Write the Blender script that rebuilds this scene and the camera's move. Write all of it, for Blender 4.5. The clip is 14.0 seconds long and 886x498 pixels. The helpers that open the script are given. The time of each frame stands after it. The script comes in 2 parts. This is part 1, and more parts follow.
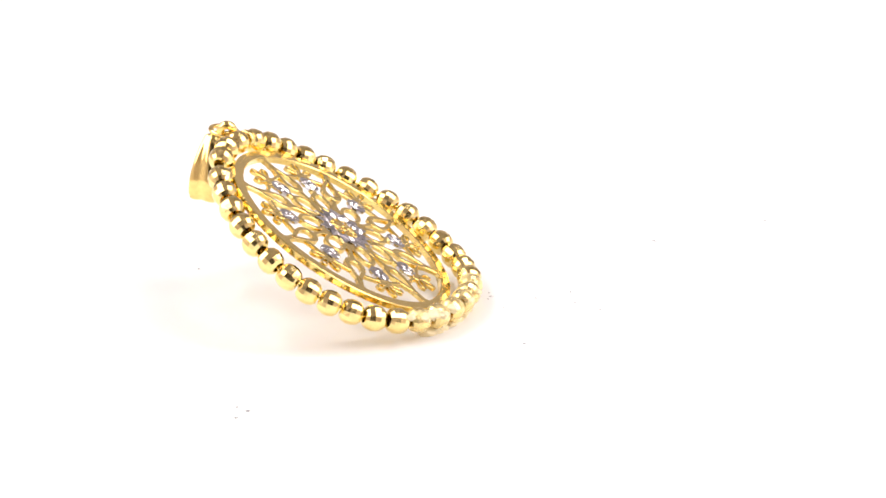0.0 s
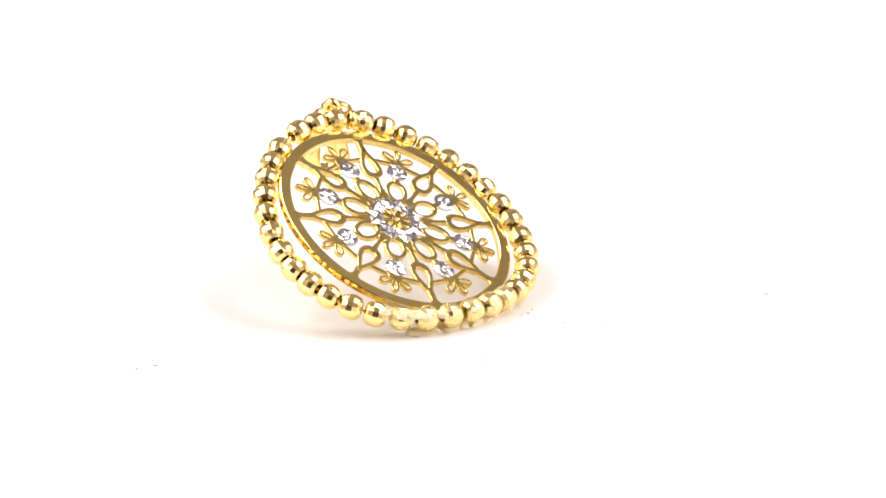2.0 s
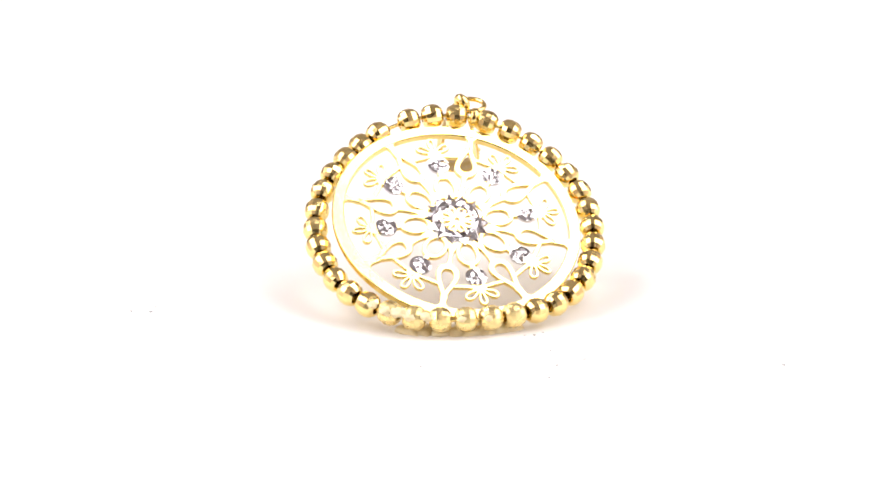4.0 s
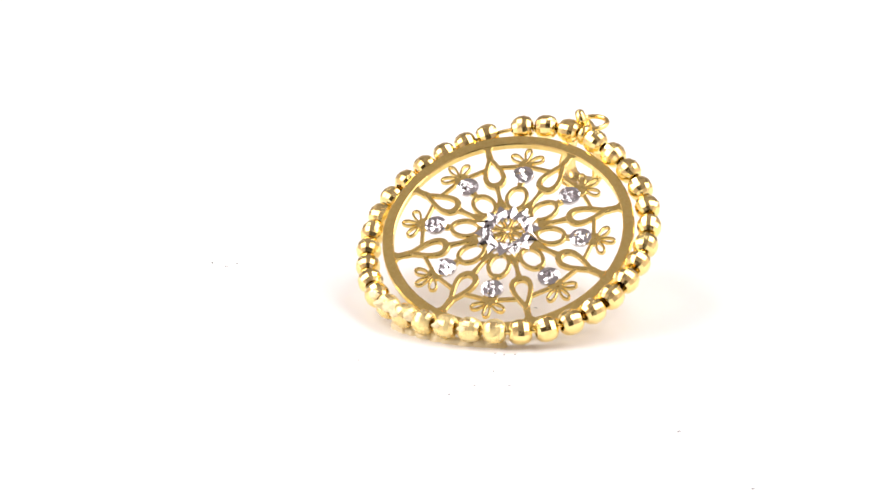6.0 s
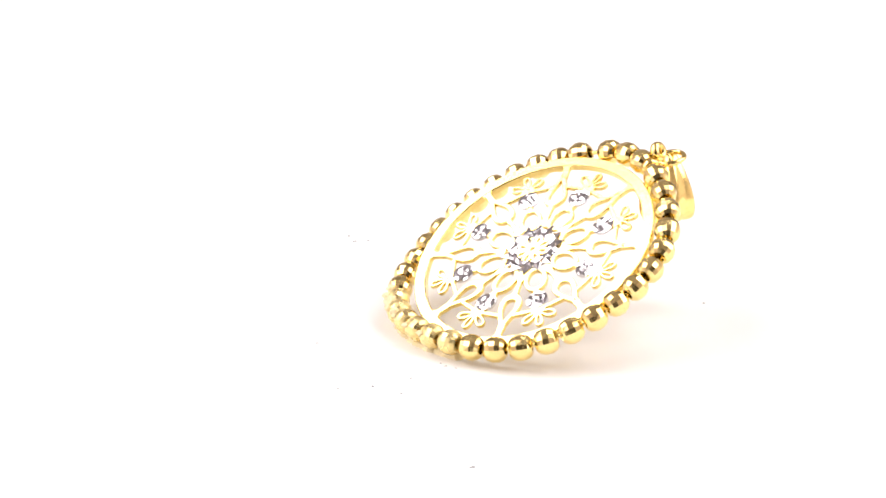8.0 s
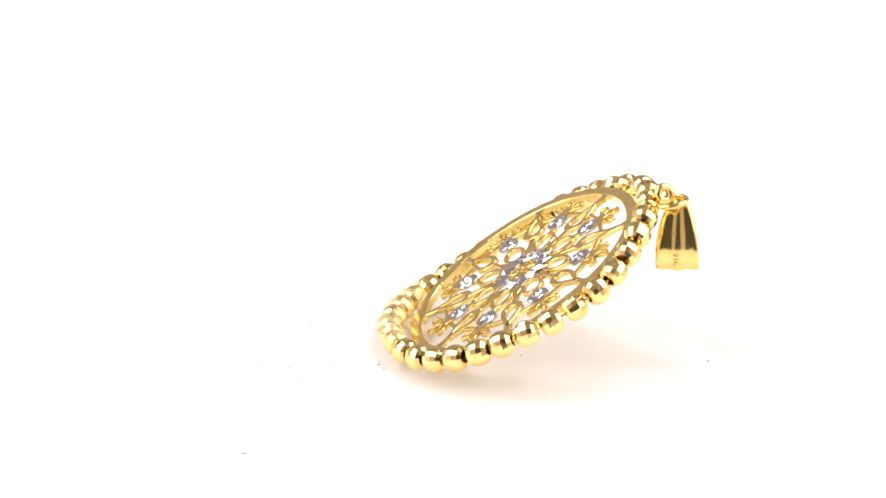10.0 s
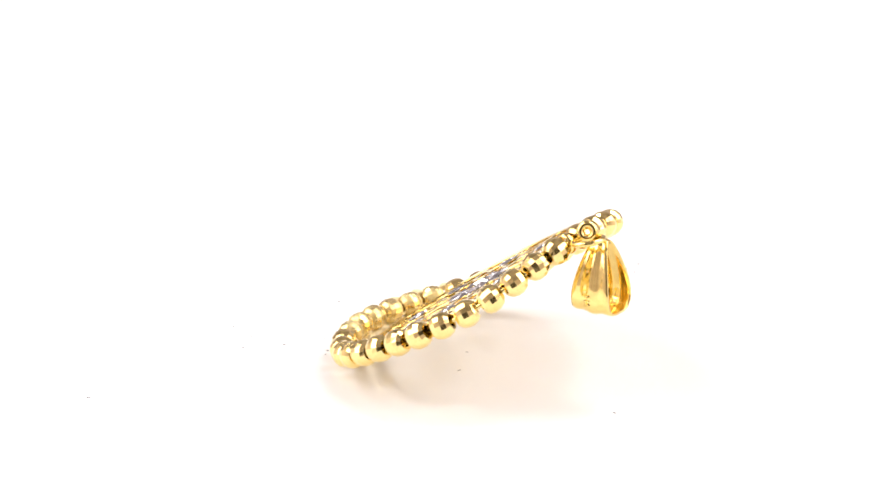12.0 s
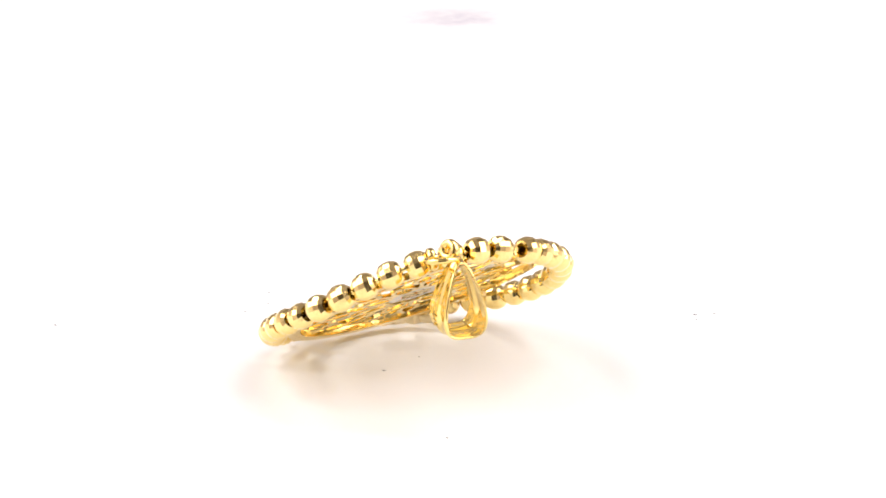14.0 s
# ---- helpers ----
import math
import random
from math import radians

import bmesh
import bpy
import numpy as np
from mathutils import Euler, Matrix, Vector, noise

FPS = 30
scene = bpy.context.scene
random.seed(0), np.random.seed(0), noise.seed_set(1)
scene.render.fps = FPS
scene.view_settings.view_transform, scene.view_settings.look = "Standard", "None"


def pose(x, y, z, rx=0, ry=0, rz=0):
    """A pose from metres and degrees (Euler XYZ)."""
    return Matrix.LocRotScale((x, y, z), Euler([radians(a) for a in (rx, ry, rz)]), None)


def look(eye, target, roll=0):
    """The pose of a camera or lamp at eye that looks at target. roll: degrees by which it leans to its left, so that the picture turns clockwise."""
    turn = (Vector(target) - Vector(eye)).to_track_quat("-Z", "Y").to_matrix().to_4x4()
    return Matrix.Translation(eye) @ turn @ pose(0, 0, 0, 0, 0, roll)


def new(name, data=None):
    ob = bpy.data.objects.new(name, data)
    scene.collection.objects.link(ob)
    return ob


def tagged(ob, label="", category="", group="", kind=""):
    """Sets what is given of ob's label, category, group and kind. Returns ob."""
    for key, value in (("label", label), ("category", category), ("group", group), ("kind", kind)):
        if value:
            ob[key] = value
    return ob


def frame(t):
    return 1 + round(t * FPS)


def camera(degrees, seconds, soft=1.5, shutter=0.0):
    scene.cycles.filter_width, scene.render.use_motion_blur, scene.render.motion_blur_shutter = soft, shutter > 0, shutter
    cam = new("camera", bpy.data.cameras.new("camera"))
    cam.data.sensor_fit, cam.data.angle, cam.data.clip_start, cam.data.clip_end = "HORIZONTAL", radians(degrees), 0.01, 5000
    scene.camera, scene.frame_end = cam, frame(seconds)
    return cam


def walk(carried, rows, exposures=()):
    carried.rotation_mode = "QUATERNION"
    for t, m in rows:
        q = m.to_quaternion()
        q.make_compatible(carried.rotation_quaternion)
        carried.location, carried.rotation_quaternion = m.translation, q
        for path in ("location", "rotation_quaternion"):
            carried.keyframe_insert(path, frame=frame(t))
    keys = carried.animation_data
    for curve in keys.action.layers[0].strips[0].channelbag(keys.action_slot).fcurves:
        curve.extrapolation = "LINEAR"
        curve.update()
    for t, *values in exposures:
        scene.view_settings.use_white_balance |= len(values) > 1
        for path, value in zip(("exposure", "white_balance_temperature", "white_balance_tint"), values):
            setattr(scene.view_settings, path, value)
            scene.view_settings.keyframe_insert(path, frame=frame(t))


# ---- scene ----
MM = 0.001

# ---- camera: a still macro view from a little above the turntable ----
cam = camera(16.292, 14.0, soft=1.6)
EYE = Vector((2.442, -327.385, 119.625)) * MM
AIM = EYE + Vector((0, math.cos(radians(18.635)), -math.sin(radians(18.635))))
walk(cam, [(0.0, look(EYE, AIM, -0.099)), (14.0, look(EYE, AIM, -0.099))])


def turn(t):
    """The turntable's angle in degrees at t seconds."""
    u = (t - 7.0) / 7.0
    return -16.287 * (t - 7.0) - 0.809 * u * u + 0.664 * (u ** 3 - u)


# ---- light: a white shooting tent with two lamps behind and above, and an added soft fill on either side ----
world = bpy.data.worlds.new("world")
scene.world = world
world.use_nodes = True
world.node_tree.nodes["Background"].inputs[0].default_value = (0.9, 0.95, 1.0, 1)
world.node_tree.nodes["Background"].inputs[1].default_value = 0.05


def panel_light(name, elevation, azimuth, distance, size, power, color):
    e, a = radians(elevation), radians(azimuth)
    at = Vector((math.sin(a) * math.cos(e), math.cos(a) * math.cos(e), math.sin(e))) * distance
    data = bpy.data.lights.new(name, "AREA")
    data.shape, data.size, data.size_y, data.energy, data.color = "RECTANGLE", size[0], size[1], power, color
    ob = new(name, data)
    ob.matrix_world = look(at, (0, 0, 0.005))
    return ob


panel_light("panel_light", 66.5, 55, 0.42, (0.11, 0.11), 0.30, (0.97, 0.98, 1.0))
panel_light("panel_light", 51.0, -48.5, 0.42, (0.095, 0.095), 0.26, (0.97, 0.98, 1.0))
# Unseen fills, added to lighten the shadows and beads; tinted pink for warm shade.
panel_light("side_fill", 42, 97, 0.46, (0.40, 0.42), 1.72, (1.0, 0.945, 0.94))
panel_light("side_fill", 42, -97, 0.46, (0.40, 0.42), 1.72, (1.0, 0.945, 0.94))
scene.view_settings.exposure = 0.2


# ---- materials ----
def material(name):
    m = bpy.data.materials.new(name)
    m.use_nodes = True
    return m, m.node_tree.nodes, m.node_tree.links, m.node_tree.nodes["Principled BSDF"]


def metal(name, color, rough, dirt, scale, bump, tone=0.12):
    """Polished metal with fine scratches, patchy gloss and a little change of tone."""
    m, n, l, b = material(name)
    b.inputs["Metallic"].default_value = 1.0
    co = n.new("ShaderNodeTexCoord")
    big = n.new("ShaderNodeTexNoise")
    big.inputs["Scale"].default_value, big.inputs["Detail"].default_value = scale, 3
    fine = n.new("ShaderNodeTexNoise")
    fine.inputs["Scale"].default_value, fine.inputs["Detail"].default_value = scale * 7, 2
    for q in (big, fine):
        l.new(co.outputs["Object"], q.inputs["Vector"])
    ramp = n.new("ShaderNodeMapRange")
    ramp.inputs["To Min"].default_value, ramp.inputs["To Max"].default_value = rough - dirt, rough + dirt
    l.new(big.outputs["Fac"], ramp.inputs["Value"])
    l.new(ramp.outputs["Result"], b.inputs["Roughness"])
    mix = n.new("ShaderNodeMix")
    mix.data_type = "RGBA"
    mix.inputs["A"].default_value = (*color, 1)
    mix.inputs["B"].default_value = (color[0] * (1 - tone * 0.6), color[1] * (1 - tone), color[2] * (1 - tone * 1.5), 1)
    patch = n.new("ShaderNodeMapRange")
    both = n.new("ShaderNodeMath")
    both.operation, both.inputs[1].default_value = "MULTIPLY_ADD", 0.6
    l.new(big.outputs["Fac"], both.inputs[0])
    l.new(fine.outputs["Fac"], both.inputs[2])
    patch.inputs["From Min"].default_value, patch.inputs["From Max"].default_value = 0.6, 1.0
    l.new(both.outputs[0], patch.inputs["Value"])
    l.new(patch.outputs["Result"], mix.inputs["Factor"])
    l.new(mix.outputs["Result"], b.inputs["Base Color"])
    bp = n.new("ShaderNodeBump")
    bp.inputs["Strength"].default_value, bp.inputs["Distance"].default_value = bump, 0.00005
    l.new(fine.outputs["Fac"], bp.inputs["Height"])
    l.new(bp.outputs["Normal"], b.inputs["Normal"])
    return m


GOLD_CUT = metal("gold_diamond_cut", (0.99, 0.805, 0.345), 0.125, 0.03, 600, 0.03)
GOLD_SATIN = metal("gold_satin", (0.94, 0.75, 0.275), 0.18, 0.05, 350, 0.16, 0.15)
GOLD_POLISH = metal("gold_polished", (0.97, 0.765, 0.285), 0.12, 0.04, 300, 0.08)
SILVER = metal("rhodium_white", (0.67, 0.67, 0.70), 0.14, 0.06, 900, 0.2, 0.06)


def filmed_gold():
    """Gold beads dulled by a thin film of wax."""
    m = metal("gold_under_wax", (1.0, 0.78, 0.32), 0.18, 0.06, 500, 0.2)
    n, l = m.node_tree.nodes, m.node_tree.links
    b = n["Principled BSDF"]
    b.inputs["Coat Weight"].default_value, b.inputs["Coat Roughness"].default_value = 0.7, 0.35
    wax = n.new("ShaderNodeBsdfPrincipled")
    wax.inputs["Base Color"].default_value, wax.inputs["Roughness"].default_value = (0.96, 0.80, 0.36, 1), 0.35
    patch = n.new("ShaderNodeTexNoise")
    patch.inputs["Scale"].default_value = 700
    co = n.new("ShaderNodeTexCoord")
    l.new(co.outputs["Object"], patch.inputs["Vector"])
    r = n.new("ShaderNodeMapRange")
    r.inputs["From Min"].default_value, r.inputs["From Max"].default_value = 0.35, 0.65
    r.inputs["To Min"].default_value, r.inputs["To Max"].default_value = 0.0, 0.6
    l.new(patch.outputs["Fac"], r.inputs["Value"])
    mix = n.new("ShaderNodeMixShader")
    l.new(r.outputs["Result"], mix.inputs["Fac"])
    l.new(b.outputs["BSDF"], mix.inputs[1])
    l.new(wax.outputs["BSDF"], mix.inputs[2])
    l.new(mix.outputs["Shader"], n["Material Output"].inputs["Surface"])
    return m


GOLD_WAXED = filmed_gold()


def plain(name, color, rough, scale=40, vary=0.04, bump=0.0, transmission=0.0):
    m, n, l, b = material(name)
    b.inputs["Roughness"].default_value = rough
    b.inputs["Transmission Weight"].default_value = transmission
    co = n.new("ShaderNodeTexCoord")
    no = n.new("ShaderNodeTexNoise")
    no.inputs["Scale"].default_value, no.inputs["Detail"].default_value = scale, 5
    l.new(co.outputs["Object"], no.inputs["Vector"])
    mix = n.new("ShaderNodeMix")
    mix.data_type = "RGBA"
    mix.inputs["A"].default_value = (*color, 1)
    mix.inputs["B"].default_value = (*[c * (1 - vary) for c in color], 1)
    l.new(no.outputs["Fac"], mix.inputs["Factor"])
    l.new(mix.outputs["Result"], b.inputs["Base Color"])
    if bump:
        bp = n.new("ShaderNodeBump")
        bp.inputs["Strength"].default_value, bp.inputs["Distance"].default_value = bump, 0.0002
        l.new(no.outputs["Fac"], bp.inputs["Height"])
        l.new(bp.outputs["Normal"], b.inputs["Normal"])
    return m


WHITE_ACRYLIC = plain("white_acrylic", (0.88, 0.875, 0.87), 0.45, 60, 0.02)


def smudged():
    """The platter's white with one faint lilac smear near its edge."""
    m = plain("white_acrylic_smeared", (0.88, 0.875, 0.87), 0.45, 60, 0.02)
    n, l = m.node_tree.nodes, m.node_tree.links
    b = n["Principled BSDF"]
    old = b.inputs["Base Color"].links[0].from_socket
    co = n.new("ShaderNodeTexCoord")
    place = n.new("ShaderNodeMapping")
    place.vector_type = "TEXTURE"
    place.inputs["Location"].default_value = (-0.1285, -0.0545, 0)
    place.inputs["Rotation"].default_value = (0, 0, radians(115))
    place.inputs["Scale"].default_value = (0.013, 0.009, 1)
    l.new(co.outputs["Object"], place.inputs["Vector"])
    ball = n.new("ShaderNodeTexGradient")
    ball.gradient_type = "SPHERICAL"
    l.new(place.outputs["Vector"], ball.inputs["Vector"])
    wisp = n.new("ShaderNodeTexNoise")
    wisp.inputs["Scale"].default_value = 260
    l.new(co.outputs["Object"], wisp.inputs["Vector"])
    mul = n.new("ShaderNodeMath")
    mul.operation = "MULTIPLY"
    l.new(ball.outputs["Fac"], mul.inputs[0])
    l.new(wisp.outputs["Fac"], mul.inputs[1])
    mix = n.new("ShaderNodeMix")
    mix.data_type = "RGBA"
    gain = n.new("ShaderNodeMath")
    gain.operation, gain.inputs[1].default_value, gain.use_clamp = "MULTIPLY", 0.95, True
    l.new(mul.outputs[0], gain.inputs[0])
    l.new(gain.outputs[0], mix.inputs["Factor"])
    l.new(old, mix.inputs["A"])
    mix.inputs["B"].default_value = (0.27, 0.25, 0.36, 1)
    l.new(mix.outputs["Result"], b.inputs["Base Color"])
    return m


SMEARED = smudged()
# Pink tint put into the unseen walls and floor to warm the shadows.
WARMED_CLOTH = plain("warmed_tent_cloth", (0.91, 0.84, 0.835), 0.9, 400, 0.06, 0.3)
# Unseen ceiling and back wall, darkened so the gold plate mirrors less light.
DIMMED_CLOTH = plain("dimmed_tent_cloth", (0.46, 0.43, 0.425), 0.9, 400, 0.08, 0.3)
# Stands in for the dark camera opening.
PORT_DARK = plain("port_dark", (0.10, 0.09, 0.085), 0.9, 300, 0.2, 0.3)
CREAM_WAX = plain("cream_wax", (0.97, 0.83, 0.50), 0.28, 900, 0.1, 0.4, 0.05)
LINT = plain("grey_lint", (0.42, 0.41, 0.42), 0.9, 2000, 0.3)


# ---- mesh helpers ----
def link_mesh(name, bm, mat, parent=None, m=None, label=""):
    me = bpy.data.meshes.new(name)
    bm.to_mesh(me)
    bm.free()
    me.materials.append(mat)
    ob = new(name, me)
    if parent:
        ob.parent = parent
    if m is not None:
        ob.matrix_local = m
    return tagged(ob, label)


def again(name, ob, parent, m):
    o = new(name, ob.data)
    o.parent = parent
    o.matrix_local = m
    return o


def box(bm, x0, y0, z0, x1, y1, z1):
    v = [bm.verts.new((x, y, z)) for x in (x0, x1) for y in (y0, y1) for z in (z0, z1)]
    for f in ((0, 1, 3, 2), (4, 6, 7, 5), (0, 4, 5, 1), (2, 3, 7, 6), (0, 2, 6, 4), (1, 5, 7, 3)):
        bm.faces.new([v[i] for i in f])


def rings(bm, loops, closed, caps=False):
    """Skin a list of vertex loops (each closed)."""
    vs = [[bm.verts.new(q) for q in loop] for loop in loops]
    k = len(vs[0])
    for i in range(len(vs) if closed else len(vs) - 1):
        a, b = vs[i], vs[(i + 1) % len(vs)]
        for j in range(k):
            bm.faces.new((a[j], b[j], b[(j + 1) % k], a[(j + 1) % k]))
    if caps and not closed:
        bm.faces.new(list(reversed(vs[0])))
        bm.faces.new(vs[-1])
    bmesh.ops.recalc_face_normals(bm, faces=bm.faces)
    return vs


def ribbon(bm, path, half, top, thick, closed=True, chamfer=0.06):
    """A flat metal strip along a path in the plate's plane (millimetres)."""
    n = len(path)
    loops = []
    for i in range(n):
        a = path[(i - 1) % n] if closed or i else path[0]
        b = path[(i + 1) % n] if closed or i < n - 1 else path[-1]
        dx, dy = b[0] - a[0], b[1] - a[1]
        s = math.hypot(dx, dy) or 1
        nx, ny = -dy / s, dx / s
        w = half[i] if isinstance(half, (list, tuple)) else half
        c = min(chamfer, w * 0.4)
        prof = ((-w, -thick), (-w, -c), (-w + c, 0), (w - c, 0), (w, -c), (w, -thick))
        loops.append([((path[i][0] + nx * o) * MM, (path[i][1] + ny * o) * MM, (top + z) * MM) for o, z in prof])
    return rings(bm, loops, closed, caps=not closed)


def tube_ring(bm, radius, wire, segs=40, sides=10, squash=1.0, flat=1.0):
    """A wire ring in the xy plane (millimetres)."""
    loops = []
    for i in range(segs):
        a = 2 * math.pi * i / segs
        loops.append([((radius + wire * math.cos(b)) * math.cos(a) * MM, (radius + wire * math.cos(b)) * math.sin(a) * squash * MM,
                       wire * flat * math.sin(b) * MM) for b in [2 * math.pi * j / sides for j in range(sides)]])
    vs = rings(bm, loops, True)
    for f in bm.faces:
        f.smooth = True
    return vs


# ---- the tent and the turntable ----
def tent():
    def wall(name, mat, *b):
        bm = bmesh.new()
        box(bm, *b)
        return tagged(link_mesh(name, bm, mat), kind="structure")

    wall("floor", WARMED_CLOTH, -0.50, -0.60, -0.040, 0.50, 0.50, -0.030)
    wall("ceiling", DIMMED_CLOTH, -0.51, -0.61, 0.60, 0.51, 0.51, 0.61)
    wall("wall_north", DIMMED_CLOTH, -0.51, 0.50, -0.030, 0.51, 0.51, 0.60)
    wall("wall_west", WARMED_CLOTH, -0.51, -0.60, -0.030, -0.50, 0.50, 0.60)
    wall("wall_east", WARMED_CLOTH, 0.50, -0.60, -0.030, 0.51, 0.50, 0.60)
    wall("wall_south", WARMED_CLOTH, -0.51, -0.61, -0.030, 0.51, -0.60, 0.60)
    # Unseen dark sheet in place of the camera opening, for the beads' dark facets.
    wall("dark_port", PORT_DARK, -0.28, -0.60, -0.030, 0.28, -0.594, 0.50)


def turntable():
    base = tagged(new("turntable"), "round white acrylic turntable, dusty and smeared, turning slowly", "turntable")
    bm = bmesh.new()
    prof = ((0.0, 0.0), (215.0, 0.0), (219.0, -0.4), (221.0, -1.6), (221.5, -4.0), (221.0, -8.0), (215.0, -9.0), (0.0, -9.0))
    segs = 128
    loops = [[(max(r, 0.01) * MM * math.cos(2 * math.pi * i / segs), max(r, 0.01) * MM * math.sin(2 * math.pi * i / segs), z * MM)
              for i in range(segs)] for r, z in prof]
    rings(bm, loops, False, caps=True)
    link_mesh("platter", bm, SMEARED, base)
    bm = bmesh.new()
    loops = [[(r * MM * math.cos(2 * math.pi * i / 64), r * MM * math.sin(2 * math.pi * i / 64), z * MM) for i in range(64)]
             for r, z in ((90, -9.0), (92, -12), (95, -29.5), (95, -30))]
    rings(bm, loops, False, caps=True)
    link_mesh("foot", bm, WHITE_ACRYLIC, base)
    return base


# ---- the pendant ----
CENTRE = Vector((11.623, 4.721, 8.780)) * MM
PLATE = Matrix.Translation(CENTRE) @ pose(0, 0, 0, 0, 0, -31.062) @ pose(0, 0, 0, 32.324, 0, 0)
BASE = Matrix.Translation(Vector((4.2, -8.2, 0.0)) * MM)
INTO = BASE.inverted()
PHASE = -0.36


def polar(r, a):
    return (r * math.cos(radians(a)), r * math.sin(radians(a)))


def spin(a):
    return pose(0, 0, 0, 0, 0, a)


def oval_path(cx, rx, ry, n=36):
    return [(cx + rx * math.cos(2 * math.pi * i / n), ry * math.sin(2 * math.pi * i / n)) for i in range(n)]


def drop_path(n=44):
    """Teardrop with hollow flanks along +x, its round end towards the centre."""
    out = []
    for i in range(n):
        a = 2 * math.pi * i / n
        out.append((9.4 + 2.2 * math.cos(a), 1.5 * math.sin(a) * abs(math.sin(a / 2)) ** 1.6))
    return out


def petal_path(reach, wide, n=18):
    out = []
    for i in range(n):
        a = 2 * math.pi * i / n
        out.append((reach * (1 - math.cos(a)) / 2, -wide * math.sin(a) * math.sin(a / 2) ** 1.6))
    return out


def bead_mesh(name, seed, mat, wob=0.012):
    """A barrel-shaped bead cut in five rows of mirror facets, drilled along its x axis."""
    rnd = random.Random(seed)
    bm = bmesh.new()
    long, wide = rnd.uniform(0.97, 1.02), rnd.uniform(0.98, 1.02)
    prof = ((-1.0, 0.58), (-1.22, 0.61), (-1.23, 0.88), (-0.88, 1.23), (-0.33, 1.43), (0.33, 1.43), (0.88, 1.23), (1.23, 0.88), (1.22, 0.61), (1.0, 0.58))
    segs = 16
    loops = []
    for k, (x, r) in enumerate(prof):
        w = wob if 1 < k < 8 else 0.0
        loops.append([((x * long + rnd.uniform(-w, w)) * MM, (r + rnd.uniform(-w, w)) * wide * math.cos(2 * math.pi * i / segs) * MM,
                       (r + rnd.uniform(-w, w)) * wide * math.sin(2 * math.pi * i / segs) * MM) for i in range(segs)])
    rings(bm, loops, True)
    me = bpy.data.meshes.new(name)
    bm.to_mesh(me)
    bm.free()
    me.materials.append(mat)
    return me


def ring_point(a):
    """Centre of the string of beads at angle a, in the plate's space (millimetres): the string is bent a little out of the plate's plane."""
    c = radians(a)
    wave = [f(k * c) for k in (1, 2, 3, 4, 5) for f in (math.cos, math.sin)]
    r = 16.12 + sum(p * q for p, q in zip((-0.067, -0.181, 0.063, 0.191, -0.075, -0.149, -0.012, 0.04, 0.017, 0.117), wave))
    z = -0.128 + sum(p * q for p, q in zip((0.648, -0.843, -0.904, 0.057, -0.006, 0.165, 0.068, -0.22, 0.021, -0.043), wave))
    z -= 0.75 * math.exp(-(((a % 360) - 168) / 45) ** 2)
    return Vector((r * math.cos(c), r * math.sin(c), z)) * MM


def along_ring(a):
    """Pose at angle a of the string, x along the string."""
    t = (ring_point(a + 0.5) - ring_point(a - 0.5)).normalized()
    out = ring_point(a).normalized()
    up = out.cross(t).normalized()
    out = t.cross(up)
    m = Matrix((t, out, up)).transposed().to_4x4()
    m.translation = ring_point(a)
    return m


def silver_stud(bm, radius, seed, z0=-0.3, lift=0.12):
    """A small round stud with a bright-cut, jagged top."""
    rnd = random.Random(seed)
    segs = 13
    loops = []
    for q, h, j, o in ((1.0, z0, 0, 0), (1.0, 0.02, 0.02, 0), (0.8, 0.07, 0.09, 0.5), (0.54, lift, 0.11, 0.1), (0.26, lift, 0.11, 0.6)):
        loop = []
        for i in range(segs):
            loose = 0.35 if j > 0.05 else 0.0
            a = 2 * math.pi * (i + o + rnd.uniform(-loose, loose)) / segs
            r = radius * q * (1 + rnd.uniform(-loose, loose) * 0.5)
            loop.append((r * math.cos(a) * MM, r * math.sin(a) * MM, (h + rnd.uniform(-j, j)) * MM))
        loops.append(loop)
    rings(bm, loops, False, caps=True)
    bmesh.ops.triangulate(bm, faces=bm.faces)


def star(bm):
    """The bright-cut white star round the rosette: jagged blades of different height."""
    rnd = random.Random(5)
    segs = 28
    loops = []
    for q, h, j in ((1.72, -0.40, 0), (1.72, -0.02, 0.03), (2.05, 0.12, 0.18), (2.45, 0.14, 0.22), (2.85, 0.14, 0.22), (3.35, 0.04, 0.1), (3.35, -0.40, 0)):
        loop = []
        for i in range(segs):
            r = q
            if q > 3:
                r += 0.55 if i % 2 else -0.45
            a = 2 * math.pi * (i + rnd.uniform(-0.2, 0.2) * (h > -0.1)) / segs
            loop.append((r * math.cos(a) * MM, r * math.sin(a) * MM, (h + rnd.uniform(-j, j)) * MM))
        loops.append(loop)
    rings(bm, loops, True)
    bmesh.ops.triangulate(bm, faces=bm.faces)


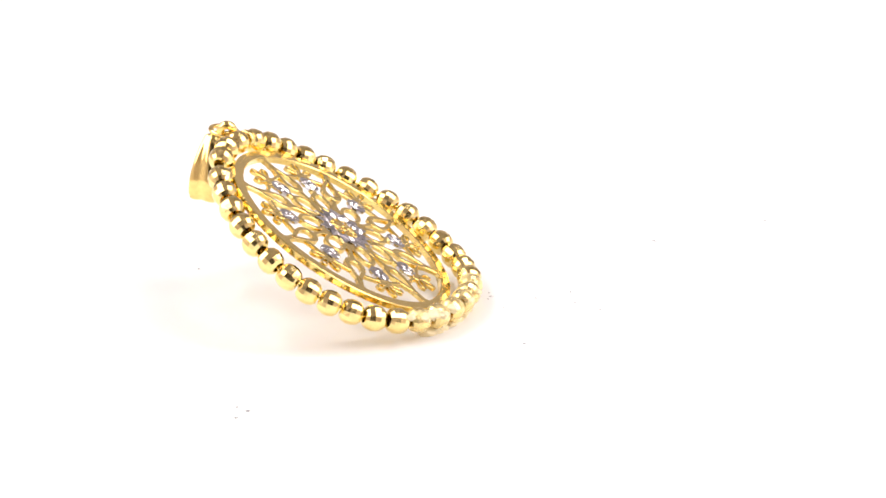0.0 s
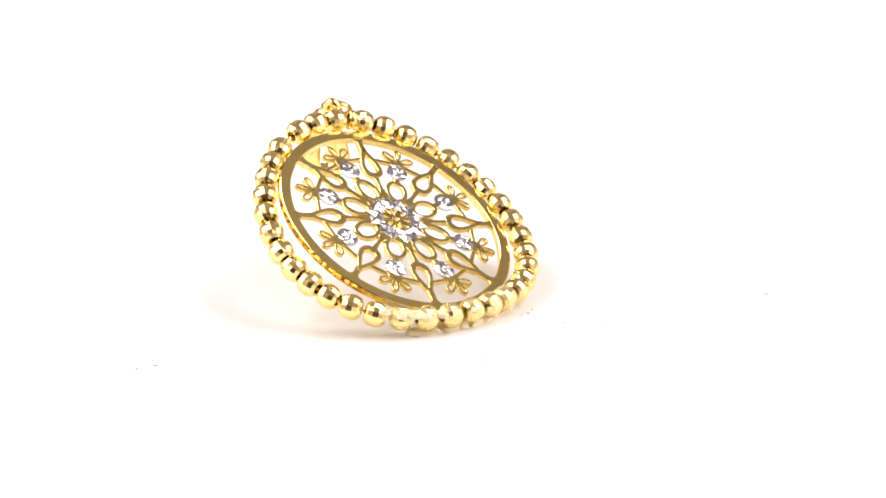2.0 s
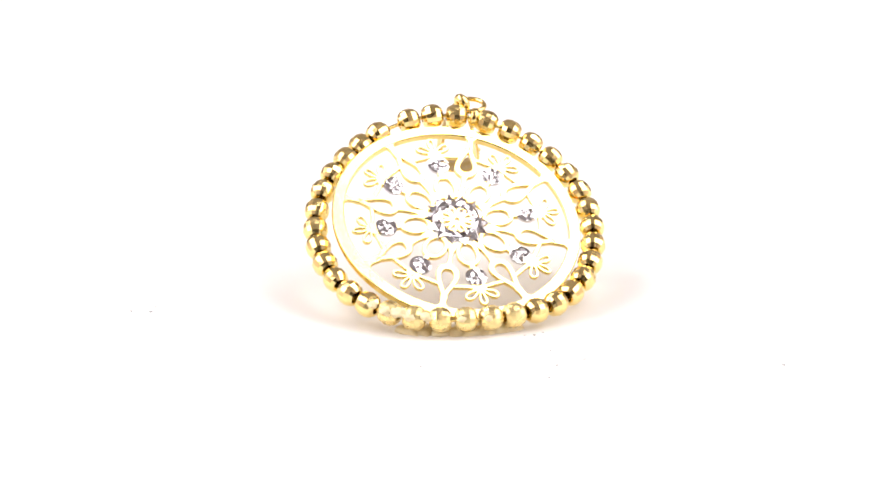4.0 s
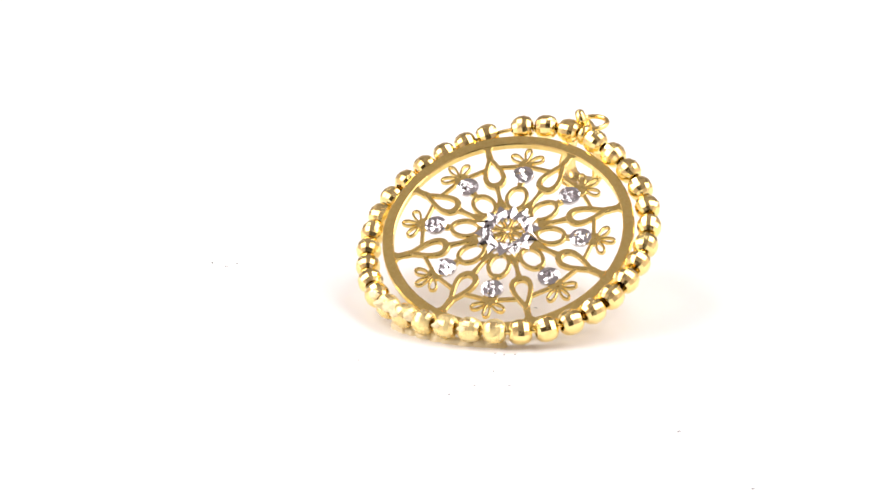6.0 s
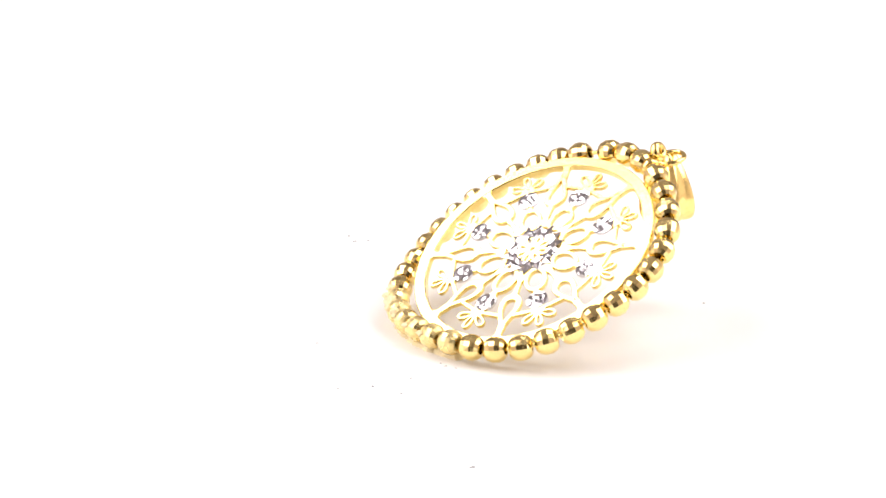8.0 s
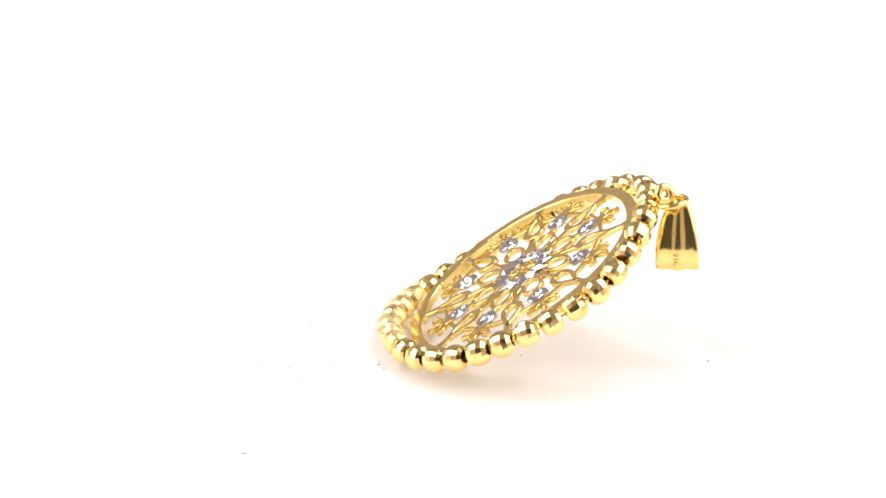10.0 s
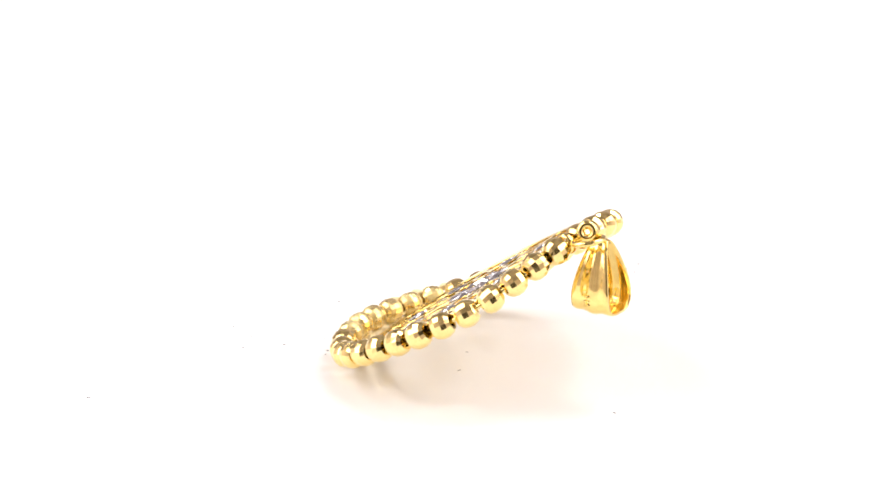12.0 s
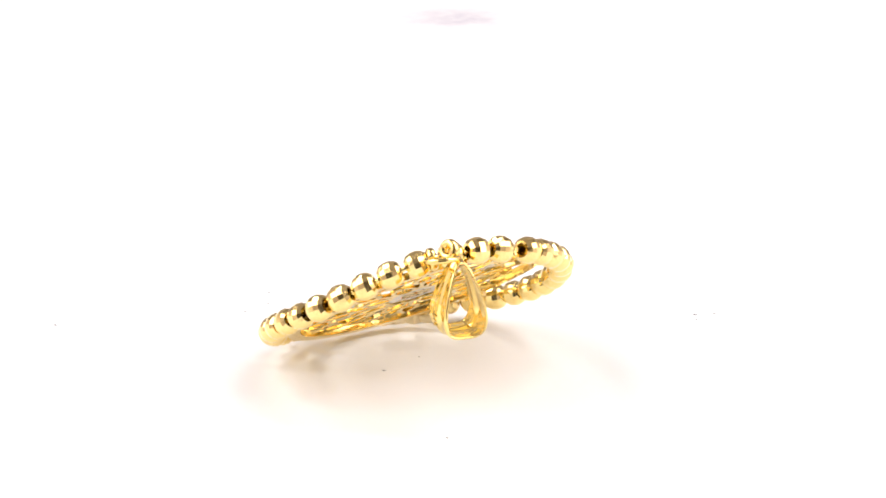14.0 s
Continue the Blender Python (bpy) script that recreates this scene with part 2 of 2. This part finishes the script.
def bail_mesh(bm):
    """The fluted loop: a band that is narrow at the top and flares towards the bottom. x: depth, y: width."""
    steps, across = 64, 25
    H = 8.1

    def side(a):
        q = (1 - math.cos(a)) / 2
        return math.copysign(abs(math.sin(a)) ** 0.62, math.sin(a)) * (1.15 + 2.05 * q), -H * q

    def at(i, s, inner):
        a = 2 * math.pi * (i + 0.5) / steps
        x, z = side(a)
        w = 0.9 + 1.42 * math.sin(min(1.0, -z / H * 1.12) * math.pi / 2)
        b = 2 * math.pi * (i + 0.75) / steps
        xb, zb = side(b)
        nx, nz = xb - x, zb - z
        d = math.hypot(nx, nz) or 1
        nx, nz = -nz / d, nx / d
        flute = 0.075 * math.cos(2.2 * math.pi * s) * min(1, -z / H * 1.6 + 0.3) - 0.22 * s * s
        off = flute - (0.22 if inner else 0.0)
        return ((x + nx * off) * MM, w * s * MM, (z + nz * off) * MM)

    loops = []
    for i in range(steps):
        ss = [-1 + 2 * k / (across - 1) for k in range(across)]
        loops.append([at(i, s, False) for s in ss] + [at(i, s, True) for s in reversed(ss)])
    rings(bm, loops, True)
    for f in bm.faces:
        f.smooth = True


def stamped(text, size):
    """Raised figures of a stamp, as a mesh in the xy plane (size in millimetres)."""
    curve = bpy.data.curves.new("hallmark", "FONT")
    curve.body, curve.size, curve.extrude = text, size * MM, 0.07 * MM
    ob = new("hallmark", curve)
    bpy.context.view_layer.update()
    me = bpy.data.meshes.new_from_object(ob.evaluated_get(bpy.context.evaluated_depsgraph_get()))
    bpy.data.objects.remove(ob)
    me.materials.clear()
    me.materials.append(GOLD_SATIN)
    return new("hallmark", me)


def pendant():
    top = tagged(new("pendant"), "round gold filigree pendant with bead rim, propped up on wax", "pendant")
    top.matrix_world = BASE
    into = INTO @ PLATE

    bm = bmesh.new()
    ribbon(bm, [polar(13.83, 360 * i / 144) for i in range(144)], 0.67, 0.0, 0.78, chamfer=0.1)
    link_mesh("rim", bm, GOLD_SATIN, top, into, "flat satin gold rim")

    # eight-fold openwork, each piece once and then repeated round the plate
    def eight(name, bm, mat, shift=0.0, label=""):
        first = link_mesh(name, bm, mat, top, into @ spin(PHASE + shift), label)
        made = [first]
        for k in range(1, 8):
            o = again(name, first, top, into @ spin(PHASE + shift + 45 * k))
            if label:
                tagged(o, label)
            made.append(o)
        return made

    bm = bmesh.new()
    ribbon(bm, oval_path(5.0, 1.62, 1.14), 0.245, -0.03, 0.5)
    ribbon(bm, [(6.3, 0), (6.7, 0), (7.6, 0)], [0.34, 0.30, 0.42], -0.05, 0.47, closed=False)
    eight("oval_loop", bm, GOLD_SATIN)

    bm = bmesh.new()
    path = drop_path()
    ribbon(bm, path, [0.28 + 0.14 * max(0, 1 - abs(i - 22) / 10) for i in range(44)], -0.02, 0.5)
    ribbon(bm, [(10.9, 0.0), (11.3, 0.0), (11.8, 0.0), (12.3, 0.0), (12.8, 0.0), (13.2, 0.0)], [0.25, 0.42, 0.42, 0.36, 0.40, 0.75], -0.045, 0.46, closed=False)
    ribbon(bm, [(7.25, 0.0), (6.7, 0.0), (6.0, 0.0), (5.1, 0.0), (4.3, 0.0), (3.5, 0.0)], [0.60, 0.34, 0.25, 0.26, 0.52, 0.78], -0.055, 0.45, closed=False)
    eight("teardrop", bm, GOLD_SATIN, 22.5)

    bm = bmesh.new()
    for s in (-1, 1):
        ribbon(bm, [polar(9.95 - 0.1 * math.sin(i / 8 * math.pi), s * (2.5 + 15.5 * i / 8)) for i in range(9)], 0.235, -0.06, 0.42, closed=False)
    ribbon(bm, [(9.3, 0), (9.8, 0), (10.4, 0), (10.9, 0)], [0.45, 1.0, 0.78, 0.25], -0.03, 0.48, closed=False)
    flowers = eight("flower", bm, GOLD_SATIN)
    first = None
    for fl in flowers:
        for a, wide in ((-60, 1), (0, 0), (60, 1)):
            m = pose(10.3 * MM, 0, 0, 0, 0, a)
            if first is None:
                first = {}
            key = bool(wide)
            if key not in first:
                bm = bmesh.new()
                ribbon(bm, petal_path(2.15, 0.60 if key else 0.52), 0.135, -0.015 - 0.01 * key, 0.42, chamfer=0.04)
                first[key] = link_mesh("petal", bm, GOLD_SATIN, fl, m)
            else:
                again("petal", first[key], fl, m)

    for k in range(8):
        bm = bmesh.new()
        silver_stud(bm, 1.28, 20 + k)
        link_mesh("stud", bm, SILVER, top, into @ spin(PHASE + 45 * k) @ pose(8.5 * MM, 0, 0, 0, 0, 40 * k), "white bright-cut stud")

    bm = bmesh.new()
    star(bm)
    link_mesh("star", bm, SILVER, top, into @ spin(PHASE), "white bright-cut star round the rosette")

    ros = bmesh.new()
    ribbon(ros, [polar(0.42, 12 * i) for i in range(30)], 0.14, 0.05, 0.4)
    rosette = link_mesh("rosette", ros, GOLD_POLISH, top, into @ spin(PHASE))
    base = None
    for k in range(8):
        m = spin(45 * k + 10) @ pose(0.45 * MM, 0, 0)
        if base is None:
            bm = bmesh.new()
            ribbon(bm, petal_path(1.45, 0.56), 0.16, 0.03, 0.4, chamfer=0.04)
            base = link_mesh("petal", bm, GOLD_POLISH, rosette, m)
        else:
            again("petal", base, rosette, m)

    # the string of faceted beads
    meshes = [bead_mesh("bead", s, GOLD_CUT) for s in range(6)]
    waxed = [bead_mesh("bead_waxed", 30 + s, GOLD_WAXED) for s in range(3)]
    rnd = random.Random(11)
    angles = [95.4, 85.2, 74.9] + [61.8 - 10.558 * i + 0.01633 * i * i + 2.9 * math.exp(-((i - 25.5) / 3.8) ** 2) for i in range(32)]
    for i, a in enumerate(angles):
        wax = 17 <= i <= 22
        o = new("bead", waxed[i % 3] if wax else meshes[rnd.randrange(6)])
        o.parent = top
        o.matrix_local = into @ along_ring(a) @ pose(0, 0, 0, rnd.uniform(0, 360), rnd.uniform(-5, 5), rnd.uniform(-4, 4))
        if wax:
            tagged(o, "gold bead dulled by cream wax")
    bm = bmesh.new()
    loops = []
    for i in range(144):
        m = along_ring(2.5 * i)
        loops.append([m @ Vector((0, 0.24 * MM * math.cos(b), 0.24 * MM * math.sin(b))) for b in [math.pi * j / 4 for j in range(8)]])
    rings(bm, loops, True)
    for f in bm.faces:
        f.smooth = True
    link_mesh("wire", bm, GOLD_POLISH, top, into, "thin gold wire through the beads")

    # two jump rings and the bail that hangs from them
    bm = bmesh.new()
    tube_ring(bm, 0.98, 0.24, flat=1.9)
    m = along_ring(67.5) @ Matrix.Translation(Vector((0, 0.1, 0.05)) * MM) @ pose(0, 0, 0, 0, 90, 0)
    link_mesh("collar", bm, GOLD_POLISH, top, into @ m, "short gold collar on the wire")
    bm = bmesh.new()
    tube_ring(bm, 0.74, 0.46, flat=1.25)
    m = Matrix.Translation(Vector((5.35, 17.35, 0.35)) * MM) @ pose(0, 0, 0, 0, 0, 112) @ pose(0, 0, 0, 80, 0, 0)
    link_mesh("link_ring", bm, GOLD_POLISH, top, into @ m, "polished gold link between collar and jump ring")
    bm = bmesh.new()
    tube_ring(bm, 1.62, 0.30)
    m = Matrix.Translation(Vector((25.07, 14.17, 17.82)) * MM) @ pose(0, 0, 0, 6, -10, 20)
    link_mesh("jump_ring", bm, GOLD_POLISH, top, INTO @ m, "polished gold ring that holds the bail")
    bm = bmesh.new()
    bail_mesh(bm)
    m = Matrix.Translation(Vector((24.5, 15.75, 17.9)) * MM) @ pose(0, 0, 0, 0, 0, -43)
    bail = link_mesh("bail", bm, GOLD_POLISH, top, INTO @ m, "fluted polished gold bail")
    link = stamped("916", 0.95)
    link.parent = bail
    turned = Matrix(((0, 0, 1, 2.66 * MM), (0, 1, 0, -0.52 * MM), (-1, 0, 0, -5.6 * MM), (0, 0, 0, 1)))
    link.matrix_local = turned @ pose(0, 0, 0, 0, 7, 0)
    tagged(link, "small stamped fineness mark")
    return top


def wax_lumps():
    """Cream wax: a low bed under the lowest beads, and a crust that creeps up over the beads at one end."""
    top = tagged(new("wax"), "lumps of cream wax that hold the lowest beads to the turntable", "wax")
    top.matrix_world = BASE
    rnd = random.Random(3)

    def lump(at, along, out, up, rough, seed):
        bm = bmesh.new()
        bmesh.ops.create_icosphere(bm, subdivisions=3, radius=MM)
        for v in bm.verts:
            j = 1 + rough * noise.noise(v.co * 1300 + Vector((seed * 3.1, 0, 0))) + 0.4 * rough * noise.noise(v.co * 3600 + Vector((0, seed, 0)))
            v.co = Vector((v.co.x * j * along, v.co.y * j * out, v.co.z * j * up))
        bm.normal_update()
        for f in bm.faces:
            f.smooth = True
        return link_mesh("lump", bm, CREAM_WAX, top, INTO @ at)

    for i in range(8):
        a = -82 - 6.2 * i
        c = PLATE @ ring_point(a)
        way = (PLATE @ ring_point(a + 1) - PLATE @ ring_point(a - 1)).normalized()
        away = Vector((c.x - CENTRE.x, c.y - CENTRE.y, 0)).normalized()
        m = Matrix.Translation(Vector((c.x, c.y, 0)) + away * rnd.uniform(-0.55, -0.25) * MM) @ pose(0, 0, 0, 0, 0, math.degrees(math.atan2(way.y, way.x)))
        lump(m, rnd.uniform(1.2, 1.6), rnd.uniform(0.8, 1.0), rnd.uniform(0.7, 0.95), 0.4, i)
    for i, (a, lean, size) in enumerate([(-139, -0.9, 0.6), (-133, -1.2, 0.8), (-128, -0.9, 0.9), (-124, -1.4, 0.75), (-118, -1.1, 0.7), (-113, 0.6, 0.5), (-105, -1.5, 0.5), (-95, -1.6, 0.5)]):
        m = PLATE @ along_ring(a) @ Matrix.Translation(Vector((0, -0.6 * lean, 0.95)) * MM)
        lump(m, size * 0.95, size * 0.75, size * 0.55, 0.7, 20 + i)
    return top


def dust():
    """Lint and dust on the platter, thickest beside the wax."""
    rnd = random.Random(8)
    bm = bmesh.new()
    spots = [(-16.5, 26.8, 0.55), (3.9, -20.4, 0.32), (16.7, -37.8, 0.5), (28.9, 16.5, 0.3), (8.84, 3.89, 0.22), (14.25, 2.25, 0.35), (-9.6, -8.25, 0.5),
             (3.6, -15.8, 0.3), (0.4, -19.3, 0.3), (6.2, -11.3, 0.22), (5.4, -10.6, 0.2), (7.4, -11.6, 0.25), (-17.8, 28.5, 0.4), (-15.0, 27.4, 0.3), (-2.97, -20.98, 0.22), (18.4, -54.0, 0.35)]
    for _ in range(5):
        spots.append((rnd.gauss(4.5, 2.2), rnd.gauss(-11.5, 1.2), rnd.uniform(0.04, 0.12)))
    for x, y, s in spots:
        a = rnd.uniform(0, math.pi)
        for k in range(3):
            L, w = s * rnd.uniform(0.6, 1.15), 0.13 * s + 0.04
            dx, dy = math.cos(a + k * 0.5) * L / 2, math.sin(a + k * 0.5) * L / 2
            ox, oy = rnd.uniform(-0.3, 0.3) * s, rnd.uniform(-0.3, 0.3) * s
            nx, ny = -dy / L * 2 * w, dx / L * 2 * w
            lo = [((x + ox + u * dx + v * nx) * MM, (y + oy + u * dy + v * ny) * MM) for u, v in ((-1, 0), (0, -0.5), (1, 0), (0, 0.5))]
            va = [bm.verts.new((p, q, 0.0)) for p, q in lo]
            vb = [bm.verts.new((p, q, 0.06 * MM)) for p, q in lo]
            bm.faces.new(vb)
            for i in range(4):
                bm.faces.new((va[i], va[(i + 1) % 4], vb[(i + 1) % 4], vb[i]))
    bmesh.ops.recalc_face_normals(bm, faces=bm.faces)
    return tagged(link_mesh("dust", bm, LINT), "grey lint and dust specks lying on the white platter", "dust", kind="stuff")


tent()
platter = turntable()
jewel = pendant()
wax = wax_lumps()
lint = dust()


# ---- everything on the turntable goes round with it ----
def motions():
    times = [0.5 * i for i in range(29)]
    for thing, rest in ((platter, Matrix.Identity(4)), (jewel, BASE), (wax, BASE), (lint, Matrix.Identity(4))):
        walk(thing, [(t, pose(0, 0, 0, 0, 0, turn(t)) @ rest) for t in times])


motions()
